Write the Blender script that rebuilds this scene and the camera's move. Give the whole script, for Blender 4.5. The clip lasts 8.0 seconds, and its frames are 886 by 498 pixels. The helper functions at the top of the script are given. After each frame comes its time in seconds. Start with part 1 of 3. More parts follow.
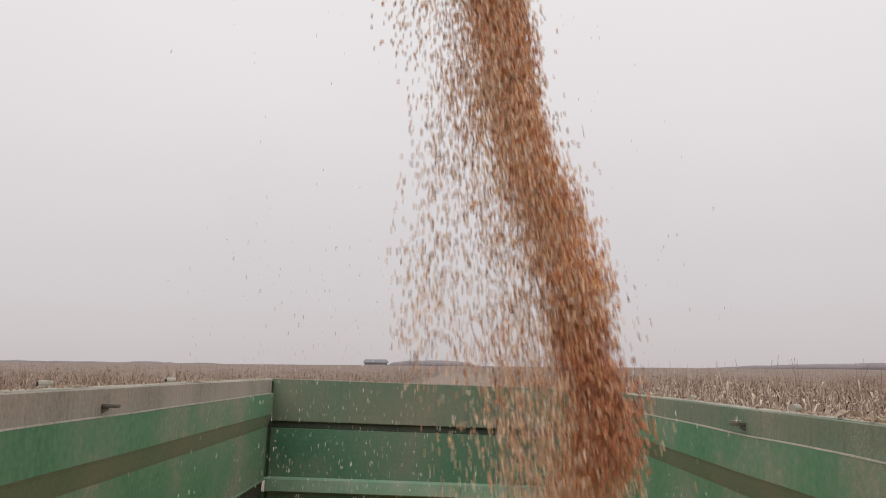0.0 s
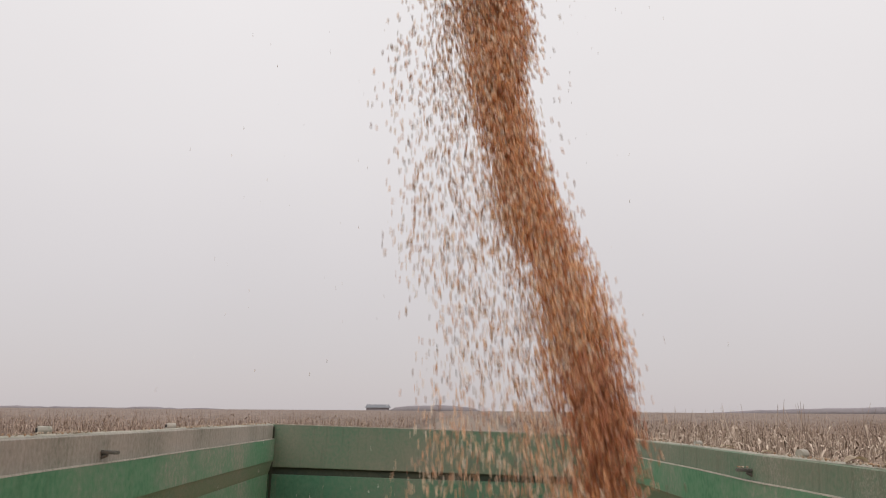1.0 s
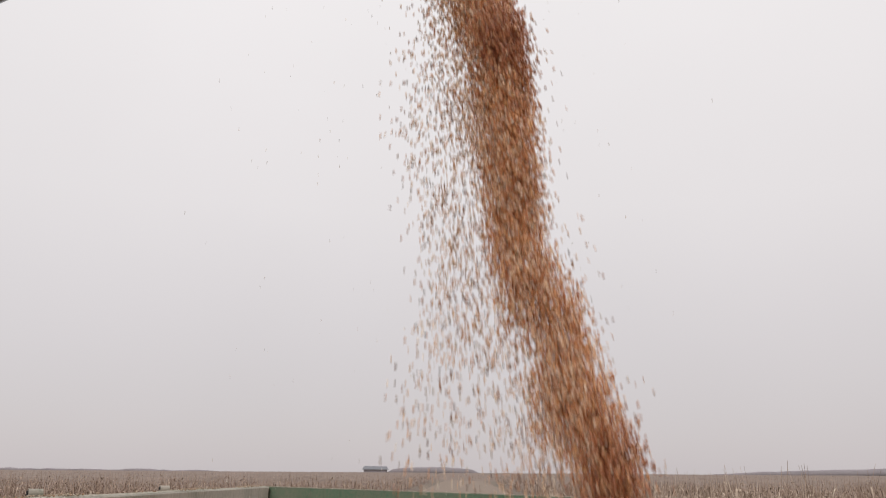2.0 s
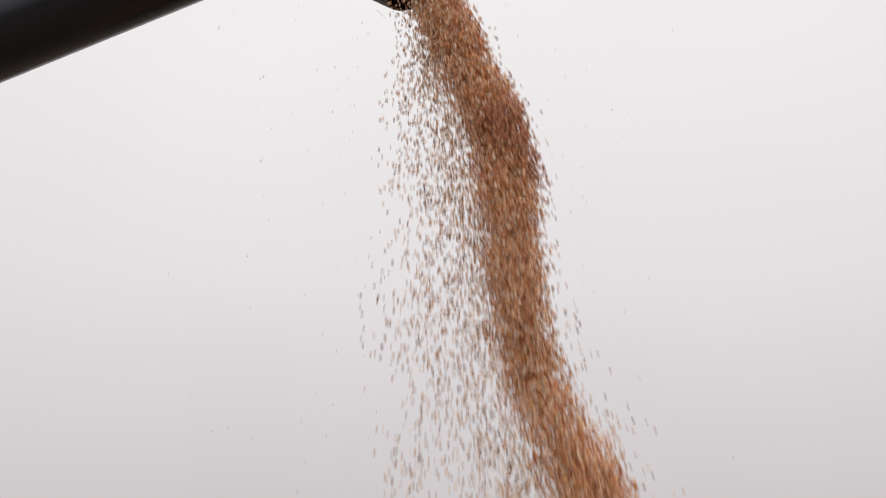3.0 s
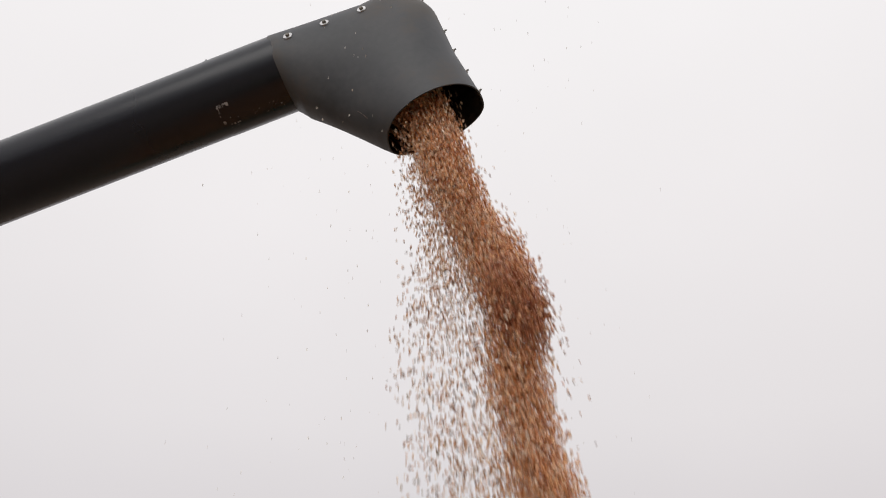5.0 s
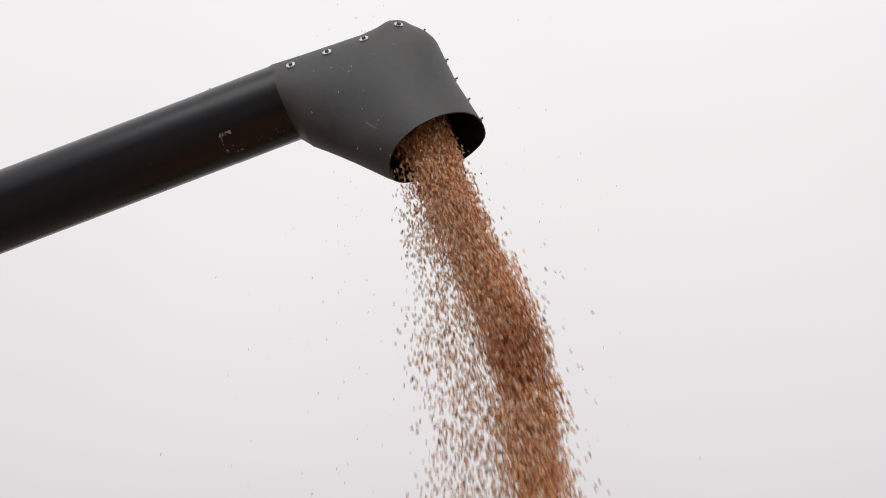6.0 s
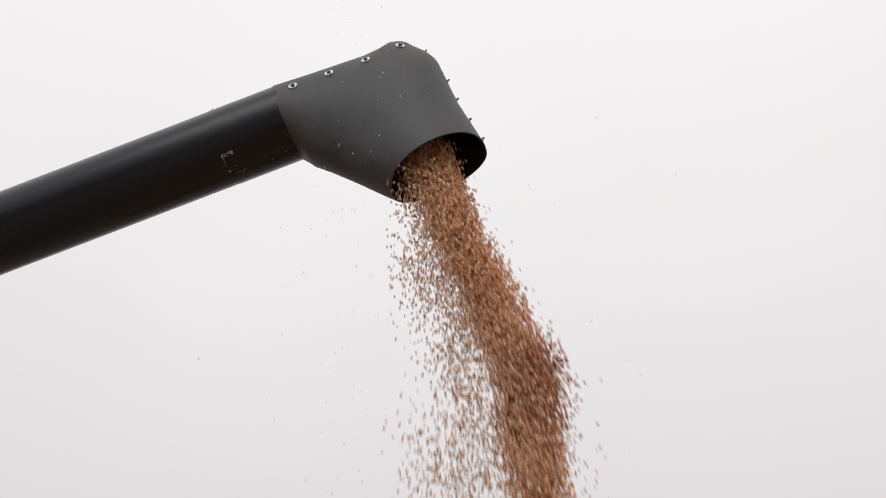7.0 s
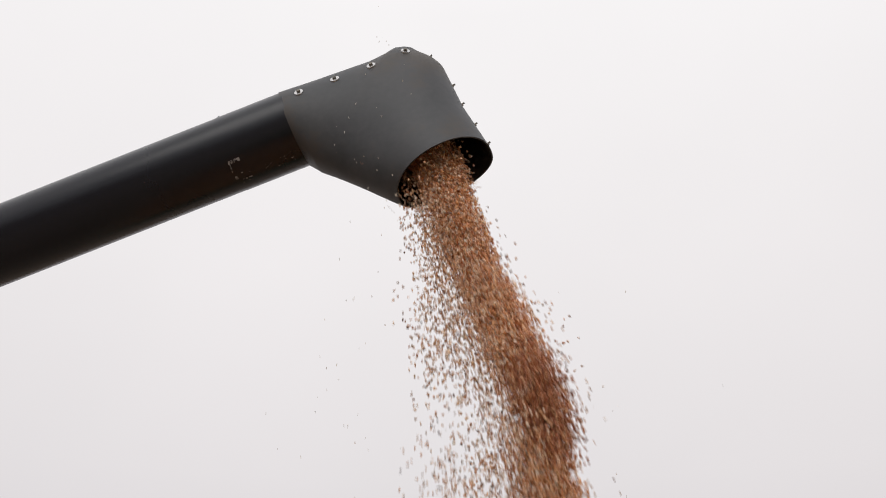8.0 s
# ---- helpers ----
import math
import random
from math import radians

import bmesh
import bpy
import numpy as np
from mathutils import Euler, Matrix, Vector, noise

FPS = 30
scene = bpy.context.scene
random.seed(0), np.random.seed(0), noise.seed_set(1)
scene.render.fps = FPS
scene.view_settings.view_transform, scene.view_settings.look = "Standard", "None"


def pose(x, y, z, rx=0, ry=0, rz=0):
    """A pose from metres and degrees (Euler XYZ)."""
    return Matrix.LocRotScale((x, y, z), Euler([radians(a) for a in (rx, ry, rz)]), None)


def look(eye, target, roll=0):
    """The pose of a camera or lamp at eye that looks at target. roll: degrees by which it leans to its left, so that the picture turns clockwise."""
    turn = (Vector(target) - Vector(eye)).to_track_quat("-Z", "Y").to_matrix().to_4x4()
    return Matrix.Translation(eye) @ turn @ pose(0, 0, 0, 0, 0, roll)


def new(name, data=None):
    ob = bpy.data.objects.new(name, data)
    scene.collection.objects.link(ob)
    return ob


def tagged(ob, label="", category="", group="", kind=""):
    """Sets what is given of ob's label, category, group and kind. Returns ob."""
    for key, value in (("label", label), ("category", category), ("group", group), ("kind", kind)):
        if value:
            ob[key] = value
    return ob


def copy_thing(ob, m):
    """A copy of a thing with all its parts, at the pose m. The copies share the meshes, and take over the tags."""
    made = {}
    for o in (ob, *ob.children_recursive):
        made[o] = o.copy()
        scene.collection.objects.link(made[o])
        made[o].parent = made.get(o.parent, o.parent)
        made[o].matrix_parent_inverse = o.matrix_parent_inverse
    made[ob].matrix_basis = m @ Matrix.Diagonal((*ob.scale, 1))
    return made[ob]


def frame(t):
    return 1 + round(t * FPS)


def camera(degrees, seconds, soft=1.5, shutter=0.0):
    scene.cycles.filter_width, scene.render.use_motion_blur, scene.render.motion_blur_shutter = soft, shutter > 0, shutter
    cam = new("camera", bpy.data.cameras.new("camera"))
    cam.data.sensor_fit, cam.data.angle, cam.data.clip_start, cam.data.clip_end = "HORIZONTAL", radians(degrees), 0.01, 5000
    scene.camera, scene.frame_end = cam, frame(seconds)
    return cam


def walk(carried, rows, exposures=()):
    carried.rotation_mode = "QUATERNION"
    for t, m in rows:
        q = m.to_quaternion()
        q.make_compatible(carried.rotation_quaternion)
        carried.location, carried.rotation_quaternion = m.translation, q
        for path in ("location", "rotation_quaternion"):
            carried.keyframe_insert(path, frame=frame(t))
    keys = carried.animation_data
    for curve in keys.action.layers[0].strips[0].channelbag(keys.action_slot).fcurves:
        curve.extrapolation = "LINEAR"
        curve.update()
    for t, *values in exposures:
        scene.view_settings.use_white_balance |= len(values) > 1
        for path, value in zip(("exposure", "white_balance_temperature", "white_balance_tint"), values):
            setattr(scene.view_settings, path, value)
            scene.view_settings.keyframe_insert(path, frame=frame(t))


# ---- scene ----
cam = camera(55.8, 8.0, soft=0.95, shutter=0.36)
EYE = (0.0, 0.0, 2.45)

# seconds, pitch up, yaw to the left, lean
TILT = (
    (0.0, 7.90, 1.40, 0.50), (0.5, 9.18, 1.46, 0.47), (1.0, 10.90, 1.59, 0.42), (1.2, 11.66, 1.62, 0.41),
    (1.7, 13.70, 1.58, 0.40), (2.3, 16.20, 1.40, 0.36), (2.5, 17.15, 1.30, 0.30), (3.0, 20.05, 1.05, 0.12),
    (3.5, 22.63, 0.87, 0.00), (4.0, 25.42, 1.04, 0.02), (4.5, 27.76, 0.95, 0.15), (5.0, 29.54, 1.01, 0.17),
    (5.2, 30.10, 1.04, 0.20), (5.75, 31.15, 1.12, 0.26), (6.3, 31.68, 1.18, 0.29), (6.5, 31.92, 1.20, 0.29),
    (7.0, 32.77, 1.29, 0.25), (7.5, 33.07, 1.54, 0.22), (8.0, 33.09, 1.85, 0.07),
)


def eye_pose(pitch, yaw, lean):
    return pose(*EYE, 90 + pitch, 0, yaw) @ pose(0, 0, 0, 0, 0, lean)


walk(cam, [(t, eye_pose(p, y, l)) for t, p, y, l in TILT])

# ---- light: a bright overcast November sky ----
world = bpy.data.worlds.new("overcast")
scene.world = world
world.use_nodes = True


def build_world():
    nt = world.node_tree
    nt.nodes.clear()
    out = nt.nodes.new("ShaderNodeOutputWorld")
    bg = nt.nodes.new("ShaderNodeBackground")
    tc = nt.nodes.new("ShaderNodeTexCoord")
    sep = nt.nodes.new("ShaderNodeSeparateXYZ")
    ramp = nt.nodes.new("ShaderNodeValToRGB")
    cloud = nt.nodes.new("ShaderNodeTexNoise")
    cloud.inputs["Scale"].default_value = 2.2
    cloud.inputs["Detail"].default_value = 4
    sky = nt.nodes.new("ShaderNodeTexSky")
    sky.sky_type, sky.sun_disc = "NISHITA", False
    sky.sun_elevation, sky.sun_rotation = radians(38), radians(160)
    skyval = nt.nodes.new("ShaderNodeVectorMath")
    skyval.operation = "SCALE"
    skyval.inputs[3].default_value = 0.10
    mix = nt.nodes.new("ShaderNodeMix")
    mix.data_type = "RGBA"
    mix.inputs["Factor"].default_value = 0.94
    amount = nt.nodes.new("ShaderNodeMapRange")
    amount.inputs["To Min"].default_value, amount.inputs["To Max"].default_value = 0.95, 1.05
    mul = nt.nodes.new("ShaderNodeVectorMath")
    mul.operation = "SCALE"
    r = ramp.color_ramp
    r.elements[0].position, r.elements[0].color = 0.0, (0.58, 0.533, 0.548, 1)
    r.elements[1].position, r.elements[1].color = 1.0, (1.25, 1.22, 1.23, 1)
    for at, c in ((0.10, (0.66, 0.615, 0.622)), (0.30, (0.81, 0.77, 0.77)), (0.52, (0.90, 0.865, 0.865)), (0.75, (0.97, 0.945, 0.945))):
        e = r.elements.new(at)
        e.color = (*c, 1)
    ln = nt.links.new
    ln(tc.outputs["Generated"], sep.inputs[0])
    ln(tc.outputs["Generated"], cloud.inputs["Vector"])
    ln(sep.outputs["Z"], ramp.inputs["Fac"])
    ln(cloud.outputs["Fac"], amount.inputs["Value"])
    ln(sky.outputs[0], skyval.inputs[0])
    ln(skyval.outputs[0], mix.inputs["A"])
    ln(ramp.outputs["Color"], mix.inputs["B"])
    ln(mix.outputs["Result"], mul.inputs[0])
    ln(amount.outputs["Result"], mul.inputs[3])
    ln(mul.outputs[0], bg.inputs["Color"])
    ln(bg.outputs[0], out.inputs[0])


build_world()
sun = new("sun", bpy.data.lights.new("sun", "SUN"))
sun.data.energy, sun.data.angle, sun.data.color = 0.9, radians(40), (1.0, 0.97, 0.93)
sun.matrix_world = look((-3, -6, 9), (0, 3, 2))

# ---- materials ----


def material(name, colours, scale=8.0, rough=0.6, metal=0.0, bump=0.2, bump_scale=60.0, fine=0.35, stretch=(1, 1, 1), spec=0.5, streak=None, speck=None):
    """Colours blended by coarse and fine noise at real-world size, with fine relief."""
    m = bpy.data.materials.new(name)
    m.use_nodes = True
    nt = m.node_tree
    b = nt.nodes["Principled BSDF"]
    tc = nt.nodes.new("ShaderNodeTexCoord")
    mp = nt.nodes.new("ShaderNodeMapping")
    mp.inputs["Scale"].default_value = stretch
    n1 = nt.nodes.new("ShaderNodeTexNoise")
    n1.inputs["Scale"].default_value, n1.inputs["Detail"].default_value = scale, 6
    n2 = nt.nodes.new("ShaderNodeTexNoise")
    n2.inputs["Scale"].default_value, n2.inputs["Detail"].default_value = bump_scale, 4
    mx = nt.nodes.new("ShaderNodeMix")
    mx.inputs["Factor"].default_value = fine
    ramp = nt.nodes.new("ShaderNodeValToRGB")
    k = len(colours)
    while len(ramp.color_ramp.elements) < k:
        ramp.color_ramp.elements.new(0.5)
    for i, c in enumerate(colours):
        ramp.color_ramp.elements[i].position = 0.32 + 0.36 * i / max(1, k - 1)
        ramp.color_ramp.elements[i].color = (*c, 1)
    bp = nt.nodes.new("ShaderNodeBump")
    bp.inputs["Strength"].default_value, bp.inputs["Distance"].default_value = bump, 0.004
    rr = nt.nodes.new("ShaderNodeMapRange")
    rr.inputs["To Min"].default_value, rr.inputs["To Max"].default_value = max(0.05, rough - 0.12), min(1, rough + 0.12)
    ln = nt.links.new
    ln(tc.outputs["Object"], mp.inputs[0])
    ln(mp.outputs[0], n1.inputs["Vector"])
    ln(mp.outputs[0], n2.inputs["Vector"])
    ln(n1.outputs["Fac"], mx.inputs["A"])
    ln(n2.outputs["Fac"], mx.inputs["B"])
    ln(mx.outputs["Result"], ramp.inputs["Fac"])
    colour = ramp.outputs["Color"]
    if streak:
        # runs of dirt down the face, broken up along their length
        amount, tone, runs = streak
        m3 = nt.nodes.new("ShaderNodeMapping")
        m3.inputs["Scale"].default_value = runs
        n3 = nt.nodes.new("ShaderNodeTexNoise")
        n3.inputs["Scale"].default_value, n3.inputs["Detail"].default_value = 1.0, 5
        cut = nt.nodes.new("ShaderNodeMapRange")
        cut.inputs["From Min"].default_value, cut.inputs["From Max"].default_value = 0.54, 0.72
        cut.inputs["To Max"].default_value = amount
        over = nt.nodes.new("ShaderNodeMix")
        over.data_type = "RGBA"
        over.inputs["B"].default_value = (*tone, 1)
        ln(tc.outputs["Object"], m3.inputs[0])
        ln(m3.outputs[0], n3.inputs["Vector"])
        ln(n3.outputs["Fac"], cut.inputs["Value"])
        ln(cut.outputs["Result"], over.inputs["Factor"])
        ln(colour, over.inputs["A"])
        colour = over.outputs["Result"]
    if speck:
        # stuck dust and husk crumbs in drifts
        amount, tone = speck
        n4 = nt.nodes.new("ShaderNodeTexNoise")
        n4.inputs["Scale"].default_value, n4.inputs["Detail"].default_value = 170.0, 2
        n5 = nt.nodes.new("ShaderNodeTexNoise")
        n5.inputs["Scale"].default_value, n5.inputs["Detail"].default_value = 2.3, 3
        both = nt.nodes.new("ShaderNodeMath")
        both.operation = "MULTIPLY"
        cut = nt.nodes.new("ShaderNodeMapRange")
        cut.inputs["From Min"].default_value, cut.inputs["From Max"].default_value = 0.27, 0.42
        cut.inputs["To Max"].default_value = amount
        over = nt.nodes.new("ShaderNodeMix")
        over.data_type = "RGBA"
        over.inputs["B"].default_value = (*tone, 1)
        ln(tc.outputs["Object"], n4.inputs["Vector"])
        ln(tc.outputs["Object"], n5.inputs["Vector"])
        ln(n4.outputs["Fac"], both.inputs[0])
        ln(n5.outputs["Fac"], both.inputs[1])
        ln(both.outputs[0], cut.inputs["Value"])
        ln(cut.outputs["Result"], over.inputs["Factor"])
        ln(colour, over.inputs["A"])
        colour = over.outputs["Result"]
    ln(colour, b.inputs["Base Color"])
    ln(n2.outputs["Fac"], bp.inputs["Height"])
    ln(bp.outputs[0], b.inputs["Normal"])
    ln(n1.outputs["Fac"], rr.inputs["Value"])
    ln(rr.outputs["Result"], b.inputs["Roughness"])
    b.inputs["Metallic"].default_value = metal
    b.inputs["Specular IOR Level"].default_value = spec
    return m


def island_material(name, colours, rough=0.5, spec=0.4):
    """Each loose piece of the mesh takes its own colour."""
    m = bpy.data.materials.new(name)
    m.use_nodes = True
    nt = m.node_tree
    b = nt.nodes["Principled BSDF"]
    g = nt.nodes.new("ShaderNodeNewGeometry")
    o = nt.nodes.new("ShaderNodeObjectInfo")
    add = nt.nodes.new("ShaderNodeMath")
    add.operation = "ADD"
    fr = nt.nodes.new("ShaderNodeMath")
    fr.operation = "FRACT"
    ramp = nt.nodes.new("ShaderNodeValToRGB")
    k = len(colours)
    while len(ramp.color_ramp.elements) < k:
        ramp.color_ramp.elements.new(0.5)
    for i, c in enumerate(colours):
        ramp.color_ramp.elements[i].position = i / max(1, k - 1)
        ramp.color_ramp.elements[i].color = (*c, 1)
    ln = nt.links.new
    ln(g.outputs["Random Per Island"], add.inputs[0])
    ln(o.outputs["Random"], add.inputs[1])
    ln(add.outputs[0], fr.inputs[0])
    ln(fr.outputs[0], ramp.inputs["Fac"])
    ln(ramp.outputs["Color"], b.inputs["Base Color"])
    b.inputs["Roughness"].default_value = rough
    b.inputs["Specular IOR Level"].default_value = spec
    return m


GREEN = material("dusty_green_paint", [(0.062, 0.225, 0.105), (0.11, 0.285, 0.15), (0.178, 0.300, 0.188), (0.35, 0.345, 0.265)], 2.3, 0.68, bump=0.2, bump_scale=38, fine=0.4, streak=(0.18, (0.12, 0.16, 0.10), (5, 20, 3.0)), speck=(0.6, (0.34, 0.32, 0.25)))
# dusty olive; shade under the slanting fold is also in the colour
FOLD = material("dusty_shaded_fold", [(0.115, 0.215, 0.12), (0.165, 0.24, 0.145), (0.23, 0.25, 0.175)], 2.4, 0.85, bump=0.3, bump_scale=60, fine=0.5, speck=(0.4, (0.30, 0.28, 0.21)))
# the sides' green darkened: shade on the front boards is in the colour
GREEN_SHADED = material("shaded_green_front", [(0.037, 0.126, 0.07), (0.055, 0.165, 0.093), (0.09, 0.18, 0.108), (0.14, 0.178, 0.124)], 1.9, 0.66, bump=0.2, bump_scale=50, fine=0.3, stretch=(1, 1, 0.8), streak=(0.4, (0.13, 0.145, 0.105), (26, 1, 1.6)), speck=(0.45, (0.26, 0.25, 0.19)))
# darkened the same way, with the front's dust over it
FRONT_DUST = material("shaded_dusty_green_front", [(0.06, 0.165, 0.09), (0.10, 0.18, 0.11), (0.16, 0.19, 0.13), (0.22, 0.215, 0.16)], 1.2, 0.72, bump=0.2, bump_scale=50, fine=0.28, stretch=(1, 1, 0.8), streak=(0.35, (0.07, 0.09, 0.06), (26, 1, 1.6)), speck=(0.45, (0.26, 0.25, 0.19)))
RAIL = material("dust_covered_rail", [(0.23, 0.235, 0.18), (0.34, 0.315, 0.26), (0.42, 0.375, 0.32), (0.48, 0.435, 0.38)], 2.6, 0.82, bump=0.35, bump_scale=60, fine=0.42, stretch=(1, 1, 0.8), streak=(0.4, (0.20, 0.19, 0.14), (1, 26, 1.6)), speck=(0.3, (0.50, 0.46, 0.39)))
RAIL_GREEN = material("dusty_green_rail", [(0.10, 0.21, 0.12), (0.17, 0.235, 0.155), (0.22, 0.25, 0.175), (0.29, 0.285, 0.22)], 1.8, 0.76, bump=0.35, bump_scale=60, fine=0.42, stretch=(1, 1, 0.8), streak=(0.5, (0.11, 0.12, 0.08), (1, 26, 1.6)), speck=(0.3, (0.50, 0.46, 0.39)))
LEDGE = material("dust_on_edge", [(0.24, 0.24, 0.18), (0.38, 0.35, 0.28), (0.50, 0.45, 0.38)], 14, 0.9, bump=0.8, bump_scale=90, fine=0.55)
# lighter green: brightness of the inclined rail is put into the colour
LIGHT_GREEN = material("lit_green_rail", [(0.15, 0.30, 0.19), (0.22, 0.34, 0.24), (0.32, 0.36, 0.28)], 6, 0.6, bump=0.3)
# shade of the recessed boards and the gap is put into this colour
RECESS = material("shaded_recess", [(0.03, 0.045, 0.03), (0.05, 0.06, 0.04), (0.08, 0.08, 0.055)], 4, 0.85, bump=0.4)
STEEL = material("weathered_steel", [(0.10, 0.10, 0.09), (0.16, 0.15, 0.13), (0.24, 0.21, 0.17)], 20, 0.6, 0.5, bump=0.4)
BLACK = material("black_pipe_paint", [(0.0050, 0.0066, 0.0115), (0.0072, 0.0090, 0.0150), (0.0105, 0.0125, 0.0195)], 0.8, 0.30, bump=0.08, bump_scale=30, spec=0.36)
HOOD = material("matt_grey_black_hood", [(0.027, 0.030, 0.034), (0.036, 0.039, 0.044), (0.050, 0.052, 0.056), (0.066, 0.058, 0.051)], 3.4, 0.55, bump=0.10, bump_scale=40, fine=0.2)
# near-black: shade inside the hood and the bushings is in the colour
INSIDE = material("shaded_dark_inside", [(0.010, 0.010, 0.010), (0.02, 0.018, 0.016)], 6, 0.7)
ZINC = material("zinc_washer", [(0.45, 0.45, 0.45), (0.62, 0.62, 0.62)], 60, 0.38, 0.8)
CHIP = material("scraped_bare_patch", [(0.06, 0.06, 0.065), (0.20, 0.20, 0.21), (0.50, 0.50, 0.51)], 45, 0.6, 0.0)
RUBBER = material("tyre_rubber", [(0.02, 0.02, 0.02), (0.035, 0.033, 0.03)], 10, 0.8)
GRAIN = island_material("maize_kernel", [(0.32, 0.11, 0.048), (0.64, 0.26, 0.11), (0.80, 0.41, 0.185), (0.90, 0.56, 0.30), (0.54, 0.195, 0.08), (0.96, 0.80, 0.60), (0.70, 0.31, 0.135)], 0.27, 0.65)
# kernels darkened and reddened: the dense clots' own shade is in the colour
SHADED_GRAIN = island_material("shaded_maize_kernel", [(0.23, 0.082, 0.041), (0.46, 0.168, 0.078), (0.58, 0.25, 0.114), (0.37, 0.125, 0.059), (0.74, 0.42, 0.215)], 0.3, 0.55)
SPRAY = island_material("loose_maize_kernel", [(0.11, 0.05, 0.033), (0.52, 0.23, 0.11), (0.84, 0.60, 0.40), (0.20, 0.12, 0.085), (0.90, 0.76, 0.60), (0.66, 0.33, 0.16), (0.56, 0.33, 0.20), (0.80, 0.50, 0.28)], 0.34, 0.55)
CHAFF = island_material("pale_chaff", [(0.65, 0.60, 0.52), (0.8, 0.76, 0.68), (0.55, 0.42, 0.28)], 0.7, 0.2)
SPILL = island_material("dull_spilled_bits", [(0.28, 0.22, 0.16), (0.42, 0.35, 0.27), (0.34, 0.20, 0.11), (0.52, 0.46, 0.38)], 0.8, 0.2)
HUSK = material("dry_husk", [(0.42, 0.33, 0.24), (0.58, 0.48, 0.36), (0.70, 0.62, 0.50)], 30, 0.8, bump=0.4, bump_scale=120, fine=0.5)
HEAP = material("heaped_grain", [(0.30, 0.11, 0.04), (0.50, 0.21, 0.07), (0.62, 0.30, 0.11)], 70, 0.5, bump=1.0, bump_scale=110, fine=0.6)
SOIL = material("field_soil", [(0.10, 0.075, 0.055), (0.16, 0.12, 0.09), (0.26, 0.20, 0.15)], 0.35, 0.95, bump=0.8, bump_scale=7, fine=0.5)
STRAW = material("harvested_stubble_ground", [(0.17, 0.125, 0.095), (0.25, 0.19, 0.145), (0.31, 0.24, 0.19)], 0.5, 0.95, bump=0.8, bump_scale=5, fine=0.5)
CORN = island_material("dry_maize", [(0.17, 0.12, 0.09), (0.29, 0.215, 0.165), (0.42, 0.32, 0.25), (0.62, 0.51, 0.41), (0.24, 0.17, 0.13)], 0.85, 0.15)
FIELD_CORN = island_material("dry_field_maize", [(0.16, 0.105, 0.078), (0.27, 0.19, 0.145), (0.36, 0.265, 0.205), (0.48, 0.375, 0.30), (0.22, 0.15, 0.112)], 0.85, 0.15)
CANOPY = material("far_dry_maize", [(0.15, 0.11, 0.088), (0.22, 0.163, 0.13), (0.30, 0.225, 0.185)], 0.25, 0.95, bump=0.8, bump_scale=1.5, fine=0.6)
# grey air haze of the distance is mixed into these base colours
FAR = material("haze_tinted_woodland", [(0.24, 0.22, 0.23), (0.30, 0.27, 0.28), (0.33, 0.30, 0.31)], 0.02, 1.0, bump=0, bump_scale=0.2, spec=0.0)
FAR_ROOF = material("haze_tinted_blue_roof", [(0.21, 0.215, 0.235), (0.25, 0.25, 0.265)], 0.1, 0.9, bump=0, spec=0.0)

# ---- mesh helpers ----


def mesh_of(name, verts, faces, mat, smooth=False):
    me = bpy.data.meshes.new(name)
    me.from_pydata([tuple(v) for v in verts], [], [tuple(f) for f in faces])
    me.materials.append(mat)
    if smooth:
        me.polygons.foreach_set("use_smooth", [True] * len(me.polygons))
    me.update()
    return me


def part(name, bm, mat, parent=None, label="", smooth=False):
    bmesh.ops.recalc_face_normals(bm, faces=bm.faces)
    me = bpy.data.meshes.new(name)
    bm.to_mesh(me)
    bm.free()
    me.materials.append(mat)
    if smooth:
        me.polygons.foreach_set("use_smooth", [True] * len(me.polygons))
    ob = new(name, me)
    ob.parent = parent
    if label:
        tagged(ob, label)
    return ob


def box(x0, x1, y0, y1, z0, z1, bevel=0.0, bm=None):
    bm = bm or bmesh.new()
    vs = [bm.verts.new((x, y, z)) for x in (x0, x1) for y in (y0, y1) for z in (z0, z1)]
    for f in ((0, 1, 3, 2), (4, 6, 7, 5), (0, 4, 5, 1), (2, 3, 7, 6), (0, 2, 6, 4), (1, 5, 7, 3)):
        bm.faces.new([vs[i] for i in f])
    if bevel:
        bmesh.ops.recalc_face_normals(bm, faces=bm.faces)
        bmesh.ops.bevel(bm, geom=bm.edges[:], offset=bevel, segments=2, affect="EDGES")
    return bm


def tube(p0, p1, r0, r1=None, n=24, caps=True, bm=None):
    """A round bar or cone from p0 to p1."""
    bm = bm or bmesh.new()
    r1 = r0 if r1 is None else r1
    p0, p1 = Vector(p0), Vector(p1)
    d = (p1 - p0).normalized()
    a = d.orthogonal().normalized()
    b = d.cross(a)
    rings = []
    for p, r in ((p0, r0), (p1, r1)):
        rings.append([bm.verts.new(p + (a * math.cos(t) + b * math.sin(t)) * r) for t in (2 * math.pi * i / n for i in range(n))])
    for i in range(n):
        bm.faces.new((rings[0][i], rings[0][(i + 1) % n], rings[1][(i + 1) % n], rings[1][i]))
    if caps:
        bm.faces.new(rings[0][::-1])
        bm.faces.new(rings[1])
    return bm


